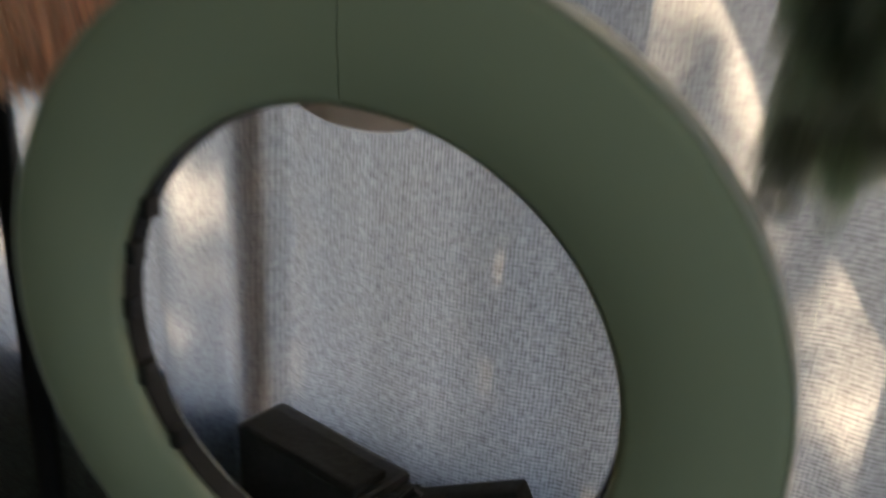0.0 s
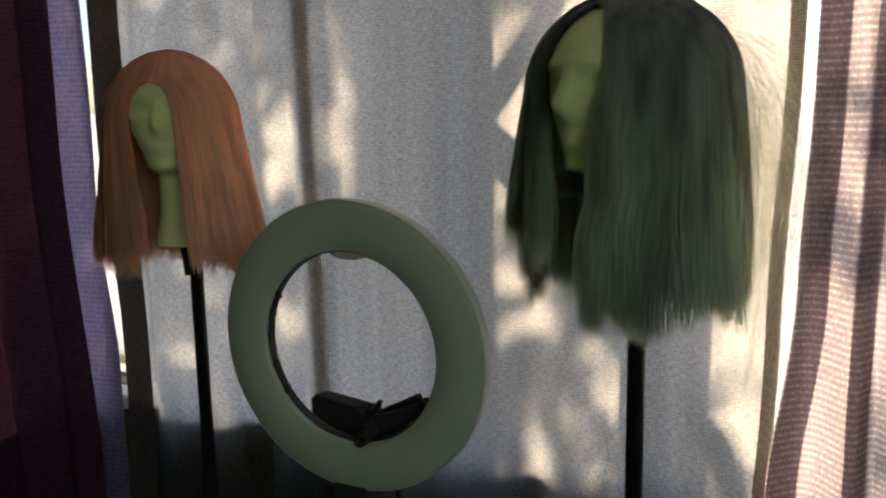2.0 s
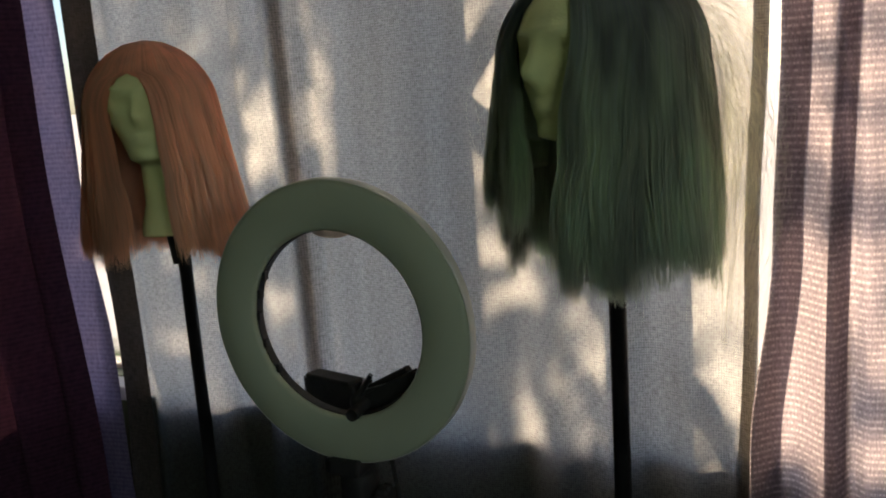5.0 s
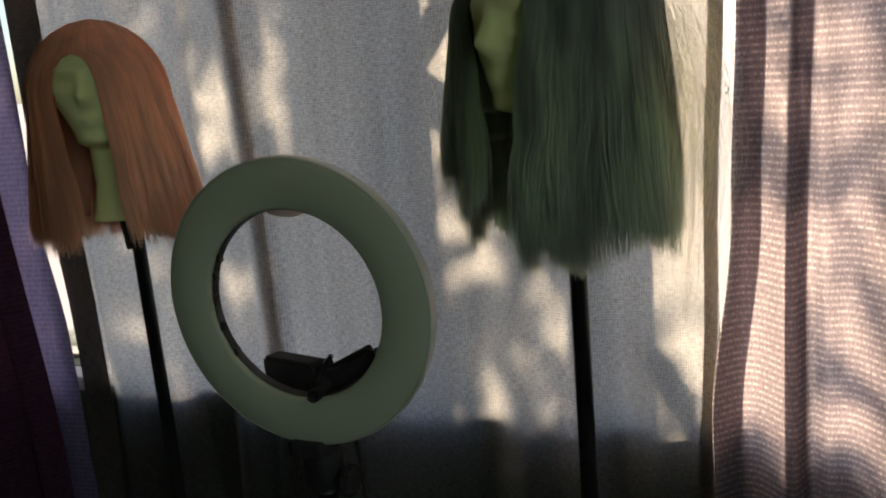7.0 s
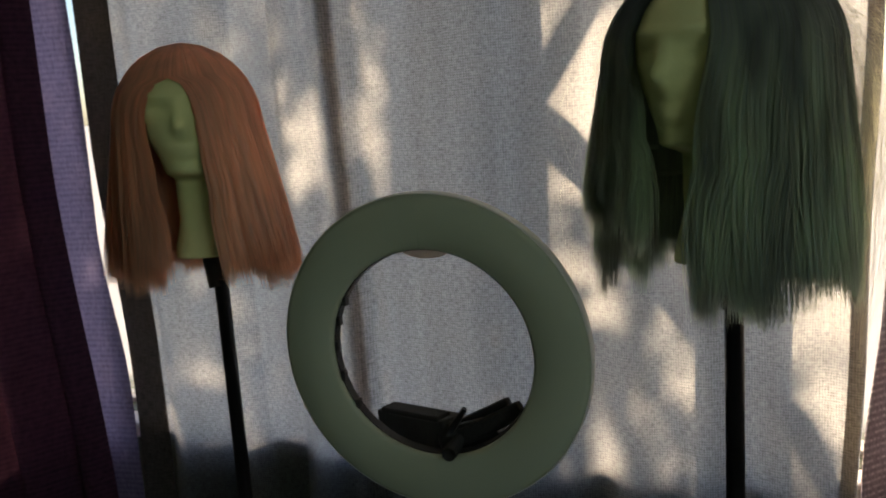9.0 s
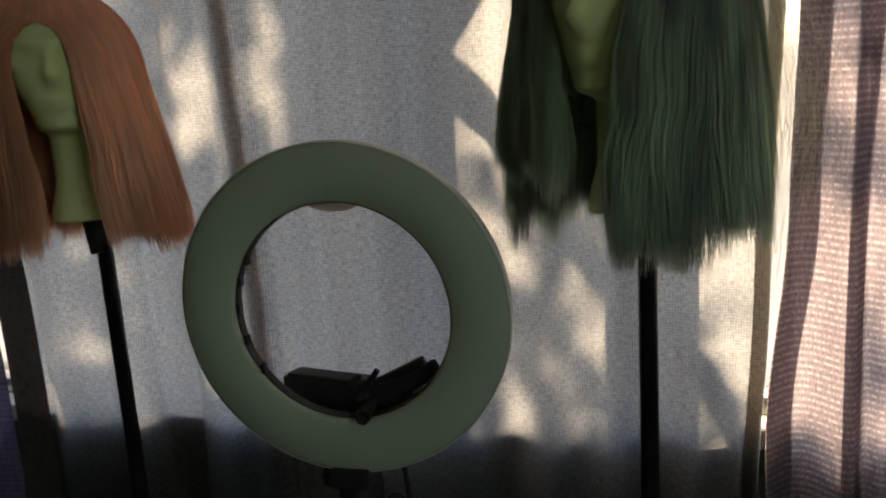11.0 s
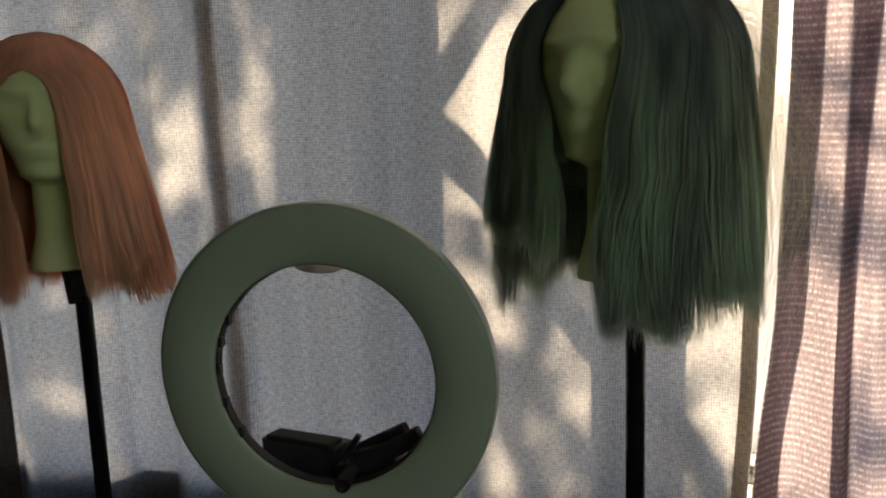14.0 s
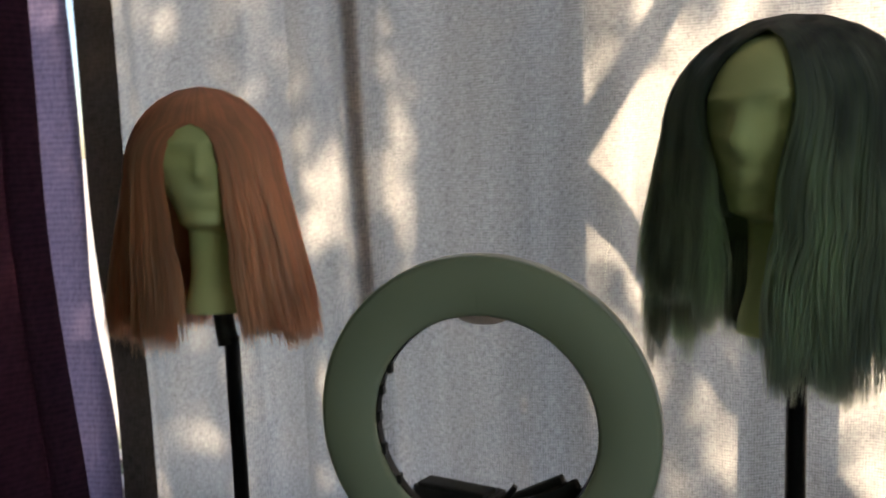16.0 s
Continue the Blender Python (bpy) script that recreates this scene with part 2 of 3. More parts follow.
def box(bm, lo, hi, bevel=0.0):
    size = [h - l for l, h in zip(lo, hi)]
    mid = [(h + l) / 2 for l, h in zip(lo, hi)]
    r = bmesh.ops.create_cube(bm, size=1, matrix=Matrix.LocRotScale(mid, None, size))
    if bevel:
        edges = list({e for v in r["verts"] for e in v.link_edges})
        bmesh.ops.bevel(bm, geom=edges, offset=bevel, segments=2, affect="EDGES", profile=0.6)
    return bm


def tube(bm, points, radii, sides=16, caps=True):
    """A round bar along points."""
    rings = []
    pts = [Vector(p) for p in points]
    for k, p in enumerate(pts):
        d = (pts[min(k + 1, len(pts) - 1)] - pts[max(k - 1, 0)]).normalized()
        u = d.cross(Vector((0, 0, 1)) if abs(d.z) < 0.9 else Vector((1, 0, 0))).normalized()
        v = d.cross(u)
        r = radii[k] if isinstance(radii, (list, tuple)) else radii
        rings.append([bm.verts.new(p + r * (math.cos(a) * u + math.sin(a) * v)) for a in [2 * math.pi * i / sides for i in range(sides)]])
    for a, b in zip(rings, rings[1:]):
        for i in range(sides):
            bm.faces.new((a[i], a[(i + 1) % sides], b[(i + 1) % sides], b[i]))
    if caps:
        bm.faces.new(rings[0])
        bm.faces.new(rings[-1][::-1])
    return bm


def sheet(bm, nu, nv, place):
    """A grid of place(u, v), u and v from 0 to 1."""
    grid = [[bm.verts.new(place(i / nu, j / nv)) for j in range(nv + 1)] for i in range(nu + 1)]
    for i in range(nu):
        for j in range(nv):
            bm.faces.new((grid[i][j], grid[i + 1][j], grid[i + 1][j + 1], grid[i][j + 1]))
    return bm


def lathe(bm, profile, m, sides=96):
    """A closed profile of (radius, height) turned round the z axis of m."""
    n = len(profile)
    rings = [[bm.verts.new(m @ Vector((r * math.cos(a), r * math.sin(a), h))) for r, h in profile] for a in [2 * math.pi * k / sides for k in range(sides)]]
    for k in range(sides):
        a, b = rings[k], rings[(k + 1) % sides]
        for i in range(n):
            bm.faces.new((a[i], a[(i + 1) % n], b[(i + 1) % n], b[i]))
    return bm


# ---- the room ----
def structure(name, lo, hi, mat, label, category):
    ob = part(name, box(bmesh.new(), lo, hi), mat)
    return tagged(ob, label, category, kind="structure")


WX0, WX1, WZ0, WZ1, WY0, WY1 = -1.16, 0.80, 0.686, 2.02, 1.09, 1.19
RX0, RX1, RY0, RZ1 = -2.1, 1.7, -2.3, 2.42
structure("floor", (RX0, RY0, -0.1), (RX1, WY1, 0.0), M_FLOOR, "dark brown short-pile carpet on the floor", "floor")
structure("ceiling", (RX0, RY0, RZ1), (RX1, WY1, RZ1 + 0.12), M_CEIL, "plain off-white painted ceiling", "ceiling")
structure("wall_west", (RX0 - 0.12, RY0, -0.1), (RX0, WY1, RZ1 + 0.12), M_WALL, "plain pale green painted wall", "wall")
# Unseen opening and frame, added to hold the fill lamp.
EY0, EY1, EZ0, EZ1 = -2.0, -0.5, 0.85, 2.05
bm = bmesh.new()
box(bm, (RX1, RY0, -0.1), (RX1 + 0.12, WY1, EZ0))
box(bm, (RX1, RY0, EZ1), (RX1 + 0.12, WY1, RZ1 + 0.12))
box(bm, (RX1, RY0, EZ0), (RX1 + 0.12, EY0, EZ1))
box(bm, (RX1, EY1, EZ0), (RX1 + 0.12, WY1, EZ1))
tagged(part("wall_east", bm, M_WALL), "plain pale green painted wall with an opening for the fill lamp", "wall", kind="structure")
side = empty("fill_window", (RX1 + 0.06, (EY0 + EY1) / 2, EZ0), "white-framed window, added out of view to hold the fill lamp", "window", kind="structure")
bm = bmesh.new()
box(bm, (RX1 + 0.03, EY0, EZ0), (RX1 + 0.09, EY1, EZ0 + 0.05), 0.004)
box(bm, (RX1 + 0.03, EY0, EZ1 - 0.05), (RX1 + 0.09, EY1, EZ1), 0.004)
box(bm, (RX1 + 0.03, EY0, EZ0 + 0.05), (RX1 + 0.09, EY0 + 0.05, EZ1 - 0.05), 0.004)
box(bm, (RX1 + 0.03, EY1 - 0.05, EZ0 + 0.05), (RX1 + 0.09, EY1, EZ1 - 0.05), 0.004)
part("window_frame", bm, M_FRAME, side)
structure("wall_south", (RX0 - 0.12, RY0 - 0.12, -0.1), (RX1 + 0.12, RY0, RZ1 + 0.12), M_WALL, "plain pale green painted wall", "wall")
bm = bmesh.new()
box(bm, (RX0, WY0, 0.0), (RX1, WY1, WZ0))
box(bm, (RX0, WY0, WZ1), (RX1, WY1, RZ1))
box(bm, (RX0, WY0, WZ0), (WX0, WY1, WZ1))
box(bm, (WX1, WY0, WZ0), (RX1, WY1, WZ1))
tagged(part("wall_north", bm, M_WALL), "pale green wall with a wide window behind curtains", "wall", kind="structure")

win = empty("window_1", ((WX0 + WX1) / 2, WY0, WZ0), "wide white-framed window hidden behind drawn curtains", "window", kind="structure")
FY0, FY1 = 1.125, 1.165
bm = bmesh.new()
box(bm, (WX0, FY0, WZ0 - 0.001), (WX1, FY1, WZ0 + 0.008), 0.002)
box(bm, (WX0, FY0, WZ1 - 0.035), (WX1, FY1, WZ1), 0.004)
box(bm, (WX0, FY0, WZ0 + 0.008), (WX0 + 0.03, FY1, WZ1 - 0.035), 0.004)
box(bm, (WX1 - 0.035, FY0, WZ0 + 0.008), (WX1, FY1, WZ1 - 0.035), 0.004)
part("window_frame", bm, M_FRAME, win)
part("mullion", box(bmesh.new(), (-0.268, FY0, WZ0 + 0.008), (-0.200, FY1, WZ1 - 0.035), 0.005), M_FRAME, win)
for x0, x1 in ((WX0 + 0.03, -0.268), (-0.200, WX1 - 0.035)):
    pane = part("pane", box(bmesh.new(), (x0, 1.142, WZ0 + 0.008), (x1, 1.146, WZ1 - 0.035)), M_GLASS, win)
    pane.visible_shadow = False
part("window_sill", box(bmesh.new(), (WX0 - 0.04, 1.044, WZ0 - 0.03), (WX1 + 0.04, 1.122, WZ0 - 0.002), 0.006), M_FRAME, win)

# ---- outside ----
ground = part("ground", sheet(bmesh.new(), 40, 40, lambda u, v: ((u - 0.5) * 1600, 1.2 + v * v * 1500, -0.35 - 0.02 * math.sin(9 * u))), M_GROUND)
tagged(ground, "pale sunlit gravel ground outside the window", "ground", kind="structure")


def cast(x, z, s):
    """The place s metres out from the curtain that shades its point (x, z)."""
    return Vector((x + s * SUN.x / SUN.y, 1.02 + s, z + s * SUN.z / SUN.y))


def lit(x, z):
    """How open the crown is over a point of the curtain."""
    def oval(cx, cz, rx, rz):
        return min(1.0, max(0.0, 1.5 - math.hypot((x - cx) / rx, (z - cz) / rz)))
    drift = noise.noise((x * 14, z * 14, 2.6))
    if x >= 0.135:
        if z < 0.72 - 0.1 * max(0.0, 0.30 - x):
            return 0.2
        return 1.0 if x < 0.235 and (z < 1.0 or z > 1.22) else 0.62 + 0.3 * drift
    if x > 0.058:
        if z > 0.85:
            return 1.0
        diagonal = 0.815 - (x - 0.062) * 1.9
        return 0.8 + 0.3 * drift if z > diagonal or z < diagonal - 0.075 else 0.0
    if x > -0.04 and z < 0.955:
        return 0.15
    if x > -0.225:
        if z > 0.99:
            return 0.72
        a = max(0.40 + 0.30 * drift, 0.78 * oval(-0.165, 0.935, 0.05, 0.05), 0.75 * oval(-0.105, 0.905, 0.06, 0.045), 0.85 * oval(-0.16, 0.70, 0.03, 0.05), 0.6 * oval(-0.06, 0.83, 0.025, 0.08))
        return 0.78 * a - max(0.45 * oval(-0.135, 0.81, 0.035, 0.035), 0.4 * oval(-0.19, 0.79, 0.02, 0.09))
    a = max(oval(-0.565, 1.105, 0.045, 0.075), 0.2 * oval(-0.57, 1.25, 0.06, 0.09), 0.4 * oval(-0.285, 1.17, 0.02, 0.05), 0.3 * oval(-0.275, 0.87, 0.02, 0.05),
            oval(-0.557, 0.868, 0.020, 0.03), 0.7 * oval(-0.444, 0.872, 0.012, 0.012), oval(-0.712, 0.725, 0.012, 0.04), oval(-0.697, 1.32, 0.013, 0.075), 0.25 * oval(-0.79, 0.79, 0.05, 0.07))
    if -0.495 < x < -0.44 and z > 1.03:
        a = 0.12 if x < -0.50 + (1.17 - z) * 0.38 else 0.25 if z > 1.25 else 0.85
    elif x > -0.34:
        a = max(a, 0.08)
    elif -0.68 < x < -0.515 and z > 1.0:
        a = max(a, min(0.22, 0.10 + 0.3 * drift))
    elif x < -0.79 and z > 1.1:
        a = max(a, 0.2 + 0.2 * drift)
    return 0.68 * a


tree = empty("tree", (-0.1, 2.4, -0.36), "leafy garden tree with a dark trunk outside the window", "tree")
rng = random.Random(5)
bm = bmesh.new()
base = cast(-0.368, 1.0, 0.9)
tube(bm, [(base.x + 0.02 * math.sin(k * 1.3), base.y, -0.4 + 0.4 * k) for k in range(9)], [0.100, 0.086, 0.079, 0.078, 0.078, 0.077, 0.07, 0.065, 0.05], 18)


def limb(points, r0, r1, s, step=0.05):
    pts = [cast(x, z, s + step * k) for k, (x, z) in enumerate(points)]
    n = len(pts) - 1
    tube(bm, pts, [r0 + (r1 - r0) * k / n for k in range(n + 1)], 12)


limb([(-0.39, 1.01), (-0.263, 1.138), (-0.218, 1.198), (-0.163, 1.278), (-0.103, 1.368), (-0.088, 1.40)], 0.024, 0.014, 0.5)
limb([(-0.39, 1.25), (-0.232, 1.148), (-0.177, 1.073), (-0.104, 0.964), (-0.038, 0.884)], 0.022, 0.018, 0.40, 0.02)
limb([(-0.372, 1.45), (-0.372, 1.46), (-0.375, 1.47), (-0.37, 1.50), (-0.36, 1.52)], 0.06, 0.02, 0.9, 0.65)
limb([(-0.372, 1.3), (-0.5, 1.42), (-0.65, 1.5), (-0.85, 1.55)], 0.035, 0.015, 1.2)
part("trunk", bm, M_BARK, tree, smooth=True)


def saw_leaf(x0, z0, x1, z1, width, s, teeth):
    """A long leaf with a toothed edge, folded along its rib."""
    bm = bmesh.new()
    side = Vector((z1 - z0, x0 - x1)).normalized()
    rows = []
    for k in range(teeth * 2 + 1):
        q = k / (teeth * 2)
        half = width * math.sin(math.pi * (0.12 + 0.84 * q)) ** 0.6 / 2
        x, z = x0 + (x1 - x0) * q, z0 + (z1 - z0) * q
        row = []
        for e in (-1, 0, 1):
            w = e * (half + (0.0032 if k % 2 else -0.0022))
            row.append(bm.verts.new(cast(x - side.x * w, z - side.y * w, s + 0.006 * abs(e))))
        rows.append(row)
    for a, b in zip(rows, rows[1:]):
        for i in range(2):
            bm.faces.new((a[i], a[i + 1], b[i + 1], b[i]))
    bmesh.ops.solidify(bm, geom=bm.faces[:], thickness=0.0008)
    return bm


aloe = part("aloe_leaf", saw_leaf(0.118, 0.658, 0.052, 0.812, 0.030, 0.045, 11), M_LEAF)
tagged(aloe, "long saw-toothed green aloe leaf leaning on the window sill", "plant")
bm = bmesh.new()
for n in range(10000):
    x, z = rng.uniform(-1.05, 0.75), rng.uniform(0.55, 1.62)
    if rng.random() > -math.log(max(0.05, lit(x, z))) / 3.0:
        continue
    far = x < -0.46 or x > 0.16
    s = rng.uniform(2.6, 4.6) if far else rng.uniform(2.4, 4.4)
    c = cast(x, z, s)
    size = rng.uniform(0.018, 0.032)
    r = Euler((rng.uniform(0, 6.3), rng.uniform(0, 6.3), rng.uniform(0, 6.3))).to_matrix()
    v = [bm.verts.new(c + r @ Vector(q)) for q in ((-size * 1.5, 0, 0), (-0.2 * size, -0.62 * size, 0.1 * size), (1.5 * size, 0, -0.2 * size), (-0.2 * size, 0.62 * size, 0.1 * size))]
    bm.faces.new((v[0], v[1], v[2]))
    bm.faces.new((v[0], v[2], v[3]))
tagged(part("crown", bm, M_LEAF, tree), kind="stuff")
# Unseen post, added to shade an upright band of the linen curtain.
stake = cast(0.010, 0.955, 0.3)
post = part("shade_post", box(bmesh.new(), (stake.x - 0.050, stake.y - 0.03, -0.45), (stake.x + 0.050, stake.y + 0.03, stake.z), 0.006), M_BARK)
tagged(post, "dark wooden post outside, added unseen to shade the linen curtain", "post")

# ---- curtains ----
rod = empty("curtain_rod", (0.0, 1.0, 2.19), "black metal curtain rod above the window", "curtain rod")
part("bar", tube(bmesh.new(), [(-1.75, 1.0, 2.19), (1.5, 1.0, 2.19)], 0.011), M_BLACK, rod, smooth=True)
for x in (-1.6, 1.4):
    part("bracket", box(bmesh.new(), (x, 0.985, 2.165), (x + 0.02, WY0, 2.185), 0.003), M_BLACK, rod)


def smooth(a, b, t):
    t = min(1.0, max(0.0, (t - a) / (b - a)))
    return t * t * (3 - 2 * t)


def pleat(x, c, w, h):
    return h * math.exp(-((x - c) / w) ** 2)


def linen_y(x, z):
    wob = 0.012 * noise.noise((x * 3, z * 0.8, 1.7)) + 0.004 * noise.noise((x * 12, z * 2.2, 4.1))
    y = 1.022 + 0.007 * math.sin(x * 26 + 0.5 * math.sin(z * 2)) + wob
    y += 0.010 * math.sin(x * 48 + 1.1 * math.sin(z * 1.3)) * smooth(-0.42, -0.56, x) + 0.006 * math.sin(x * 70 + z)* smooth(-0.3, -0.2, x)
    y -= pleat(x, -0.515 + 0.01 * math.sin(z * 3), 0.018, 0.024) + pleat(x, -0.76, 0.05, 0.014) + pleat(x, -0.245, 0.04, 0.008)
    y += pleat(x, -0.48, 0.012, 0.010) + pleat(x, -0.64, 0.03, 0.012) + pleat(x, -0.86, 0.025, 0.014)
    if z < 0.72:
        y -= 0.25 * (0.72 - z) ** 2 * (1 + 0.4 * math.sin(x * 31))
    return min(y, 1.034 + 0.15 * (y - 1.034))


def left_edge(z):
    return -0.937 + 0.013 * smooth(1.15, 0.8, z)


def right_edge(z):
    return 0.1355 + 0.032 * (z - 0.72) + 0.0015 * math.sin(z * 17)


CZ0, CZ1 = 0.06, 2.20


def linen_point(u, v):
    z = CZ0 + (CZ1 - CZ0) * v
    x = left_edge(z) + (right_edge(z) - left_edge(z)) * u
    return (x, linen_y(x, z), z)


curtain = empty("linen_curtain", (-0.38, 1.02, 2.19), "cream linen curtain with soft folds, lit from behind", "curtain", "window curtains")
part("cloth", sheet(bmesh.new(), 330, 90, linen_point), M_LINEN, curtain, smooth=True)


def hem(a, b, edge, gap):
    def at(u, v):
        z = CZ0 + (CZ1 - CZ0) * v
        x = edge(z) + a + (b - a) * u
        return (x, linen_y(x, z) - gap, z)
    return sheet(bmesh.new(), 8, 70, at)


part("pleat", hem(-0.008, 0.008, lambda z: -0.509 + 0.008 * math.sin(z * 3), -0.007), M_HEM, curtain, "folded-over pleat", True)
part("border", hem(0.0, 0.058, left_edge, 0.004), M_BORDER, curtain, "dark brown side border", True)
part("hem", hem(-0.017, 0.0, right_edge, -0.003), M_SIDE, curtain, "doubled, darker side hem", True)


def rose_y(x, z):
    k = (x - 0.16) / 0.105
    return 0.990 + 0.018 * math.sin(2 * math.pi * k + 0.6 * math.sin(z * 2.1)) - 0.022 * min(1, max(0, (x - 0.16) * 6)) + 0.010 * noise.noise((x * 6, z * 1.1, 8.3)) + 0.12 * pleat(x, 0.236 + 0.01 * math.sin(z * 3), 0.013, 0.28)


def rose_edge(z):
    return 0.1345 + 0.024 * smooth(0.70, 1.0, z) + 0.029 * max(0.0, z - 1.0) + 0.001 * math.sin(z * 23)


def rose_point(u, v):
    z = 0.05 + 2.15 * v
    edge = rose_edge(z)
    x = edge + (1.15 - edge) * u
    return (x, rose_y(x, z), z)


rose = empty("rose_curtain", (0.65, 0.96, 2.19), "dusty pink knitted curtain glowing with light from behind", "curtain", "window curtains")
part("cloth", sheet(bmesh.new(), 260, 90, rose_point), M_ROSE, rose, smooth=True)


def rose_strip(x0, x1, lean, start=lambda z: 0.0):
    def at(u, v):
        z = 0.05 + 2.15 * v
        x = start(z) + x0 + (x1 - x0) * u + lean * (z - 0.8) + (0.004 * math.sin(z * 5) if lean else 0.0)
        return (x, rose_y(x, z) + 0.005, z)
    return sheet(bmesh.new(), 10, 80, at)


part("hem", rose_strip(0.002, 0.034, 0.0, rose_edge), M_ROSE_HEM, rose, "doubled, greyer side hem", True)
part("pleat", rose_strip(0.219, 0.243, 0.012), M_ROSE_HEM, rose, "folded-over darker pleat", True)
part("pleat", rose_strip(0.372, 0.392, 0.012), M_ROSE_HEM, rose, "folded-over darker pleat", True)


def plum_edge(z):
    return -0.930 + 0.027 * smooth(1.02, 0.76, z) + 0.002 * math.sin(z * 11)


def plum_y(u, z):
    return 0.985 - 0.05 * min(1, u * 4) - 0.028 * math.sin(2 * math.pi * 6.4 * u) + 0.012 * noise.noise((u * 3, z * 0.9, 2.2))


def plum_point(u, v):
    z = 0.05 + 2.15 * v
    return (-0.975 + 0.045 * smooth(1.15, 0.55, z) - 0.60 * u, plum_y(u, z) - 0.012, z)


def backlit_strip_point(u, v):
    z = 0.05 + 2.15 * v
    return (plum_edge(z) - 0.10 * u, 1.0 - 0.012 * u + 0.004 * math.sin(z * 7), z)


plum = empty("plum_curtain", (-1.25, 0.96, 2.19), "dark plum knitted curtain, its backlit edge coloured lavender", "curtain", "window curtains")
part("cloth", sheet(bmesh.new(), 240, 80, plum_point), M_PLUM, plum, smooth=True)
part("backlit_strip", sheet(bmesh.new(), 24, 80, backlit_strip_point), M_PLUM_BACKLIT, plum, "edge of the plum cloth, backlight put into its lavender colour", True)


# ---- wig stands and heads ----
def stand(x, y, top, lean, label):
    ob = empty("wig_stand", (x, y, 0.0), label, "stand", "wig stands")
    part("pole", tube(bmesh.new(), [(x, y, 0.05), (x, y, top)], 0.0099, 20), M_BLACK, ob, smooth=True)
    bm = tube(bmesh.new(), [(x - lean * 0.4, y, top - 0.01), (x - lean, y, top + 0.035)], [0.0135, 0.0125], 16)
    tube(bm, [(x - lean, y, top + 0.03), (x - lean, y, top + 0.10)], [0.0115, 0.0105], 16)
    part("collar", bm, M_PLASTIC, ob, "black plastic neck socket", True)
    for k in range(3):
        a = 2 * math.pi * k / 3 + 0.5
        foot = (x + 0.17 * math.cos(a), y + 0.12 * math.sin(a), 0.012)
        leg = part("leg", tube(bmesh.new(), [(x + 0.01 * math.cos(a), y + 0.01 * math.sin(a), 0.16), foot], 0.008, 10), M_BLACK, ob, smooth=True)
        part("rubber_foot", tube(bmesh.new(), [(foot[0], foot[1], 0.0), (foot[0], foot[1], 0.02)], 0.011, 12), M_RUBBER, leg)
    return ob


def smooth_step(a, b, t):
    t = min(1.0, max(0.0, (t - a) / (b - a)))
    return t * t * (3 - 2 * t)


def foam_head(place, yaw, neck, chin, top, label):
    """A foam head: neck, jaw, simple face, crown. It faces -y before the turn."""
    bm = bmesh.new()
    H = top - chin
    nz, na = 74, 72
    rows = []
    for j in range(nz + 1):
        z = neck + (top - neck) * j / nz
        h = (z - chin) / H
        if h < -0.02:
            k = (z - neck) / (chin - neck)
            base = (0.047 - 0.010 * smooth_step(0, 0.45, k), 0.047 - 0.010 * smooth_step(0, 0.4, k), 0.050 - 0.006 * k)
        jaw = smooth_step(-0.035, 0.045, h)
        crown = math.sqrt(max(0.0, 1 - max(0.0, (h - 0.55) / 0.45) ** 2))
        neck_r = 0.032 + 0.010 * (1 - smooth_step(0, 0.5, (z - neck) / (chin - neck)))
        w = 0.040 + 0.030 * smooth_step(0.0, 0.55, h)
        front = 0.070 + 0.012 * smooth_step(0.0, 0.5, h) - 0.004 * smooth_step(0.75, 1.0, h)
        back = 0.045 + 0.050 * smooth_step(0.05, 0.6, h)
        w, front, back = (neck_r + (q - neck_r) * jaw for q in (w, front, back))
        if h > 0:
            w, front, back = w * crown, front * crown, back * crown
        ring = []
        for i in range(na):
            a = 2 * math.pi * i / na
            sx, sy = math.sin(a), -math.cos(a)
            x = w * math.copysign(abs(sx) ** 0.9, sx)
            y = (front if sy < 0 else back) * math.copysign(abs(sy) ** 0.9, sy)
            if sy < 0 and h > -0.05:
                def blob(cx, ch, rx, rh, d):
                    return d * math.exp(-((x - cx) / rx) ** 2 - ((h - ch) / rh) ** 2)
                y -= blob(0, 0.40, 0.0085, 0.07, 0.017) + blob(0, 0.50, 0.006, 0.10, 0.009)
                y -= blob(0, 0.19, 0.018, 0.03, 0.006) + blob(0, 0.235, 0.018, 0.022, 0.005) + blob(0, 0.05, 0.016, 0.06, 0.006)
                y += blob(0.027, 0.53, 0.014, 0.05, 0.010) + blob(-0.027, 0.53, 0.014, 0.05, 0.010)
                y -= blob(0.027, 0.52, 0.008, 0.03, 0.004) + blob(-0.027, 0.52, 0.008, 0.03, 0.004)
                y -= blob(0.026, 0.64, 0.02, 0.03, 0.004) + blob(-0.026, 0.64, 0.02, 0.03, 0.004)
            ring.append(bm.verts.new((x, y, z - neck)))
        rows.append(ring)
    for a, b in zip(rows, rows[1:]):
        for i in range(na):
            bm.faces.new((a[i], a[(i + 1) % na], b[(i + 1) % na], b[i]))
    bm.faces.new(rows[0][::-1])
    bmesh.ops.remove_doubles(bm, verts=bm.verts, dist=1e-5)
    ob = part("mannequin_head", bm, M_FOAM, smooth=True)
    ob.matrix_basis = pose(place[0], place[1], neck, 0, 0, yaw)
    return tagged(ob, label, "mannequin head", "mannequin heads")


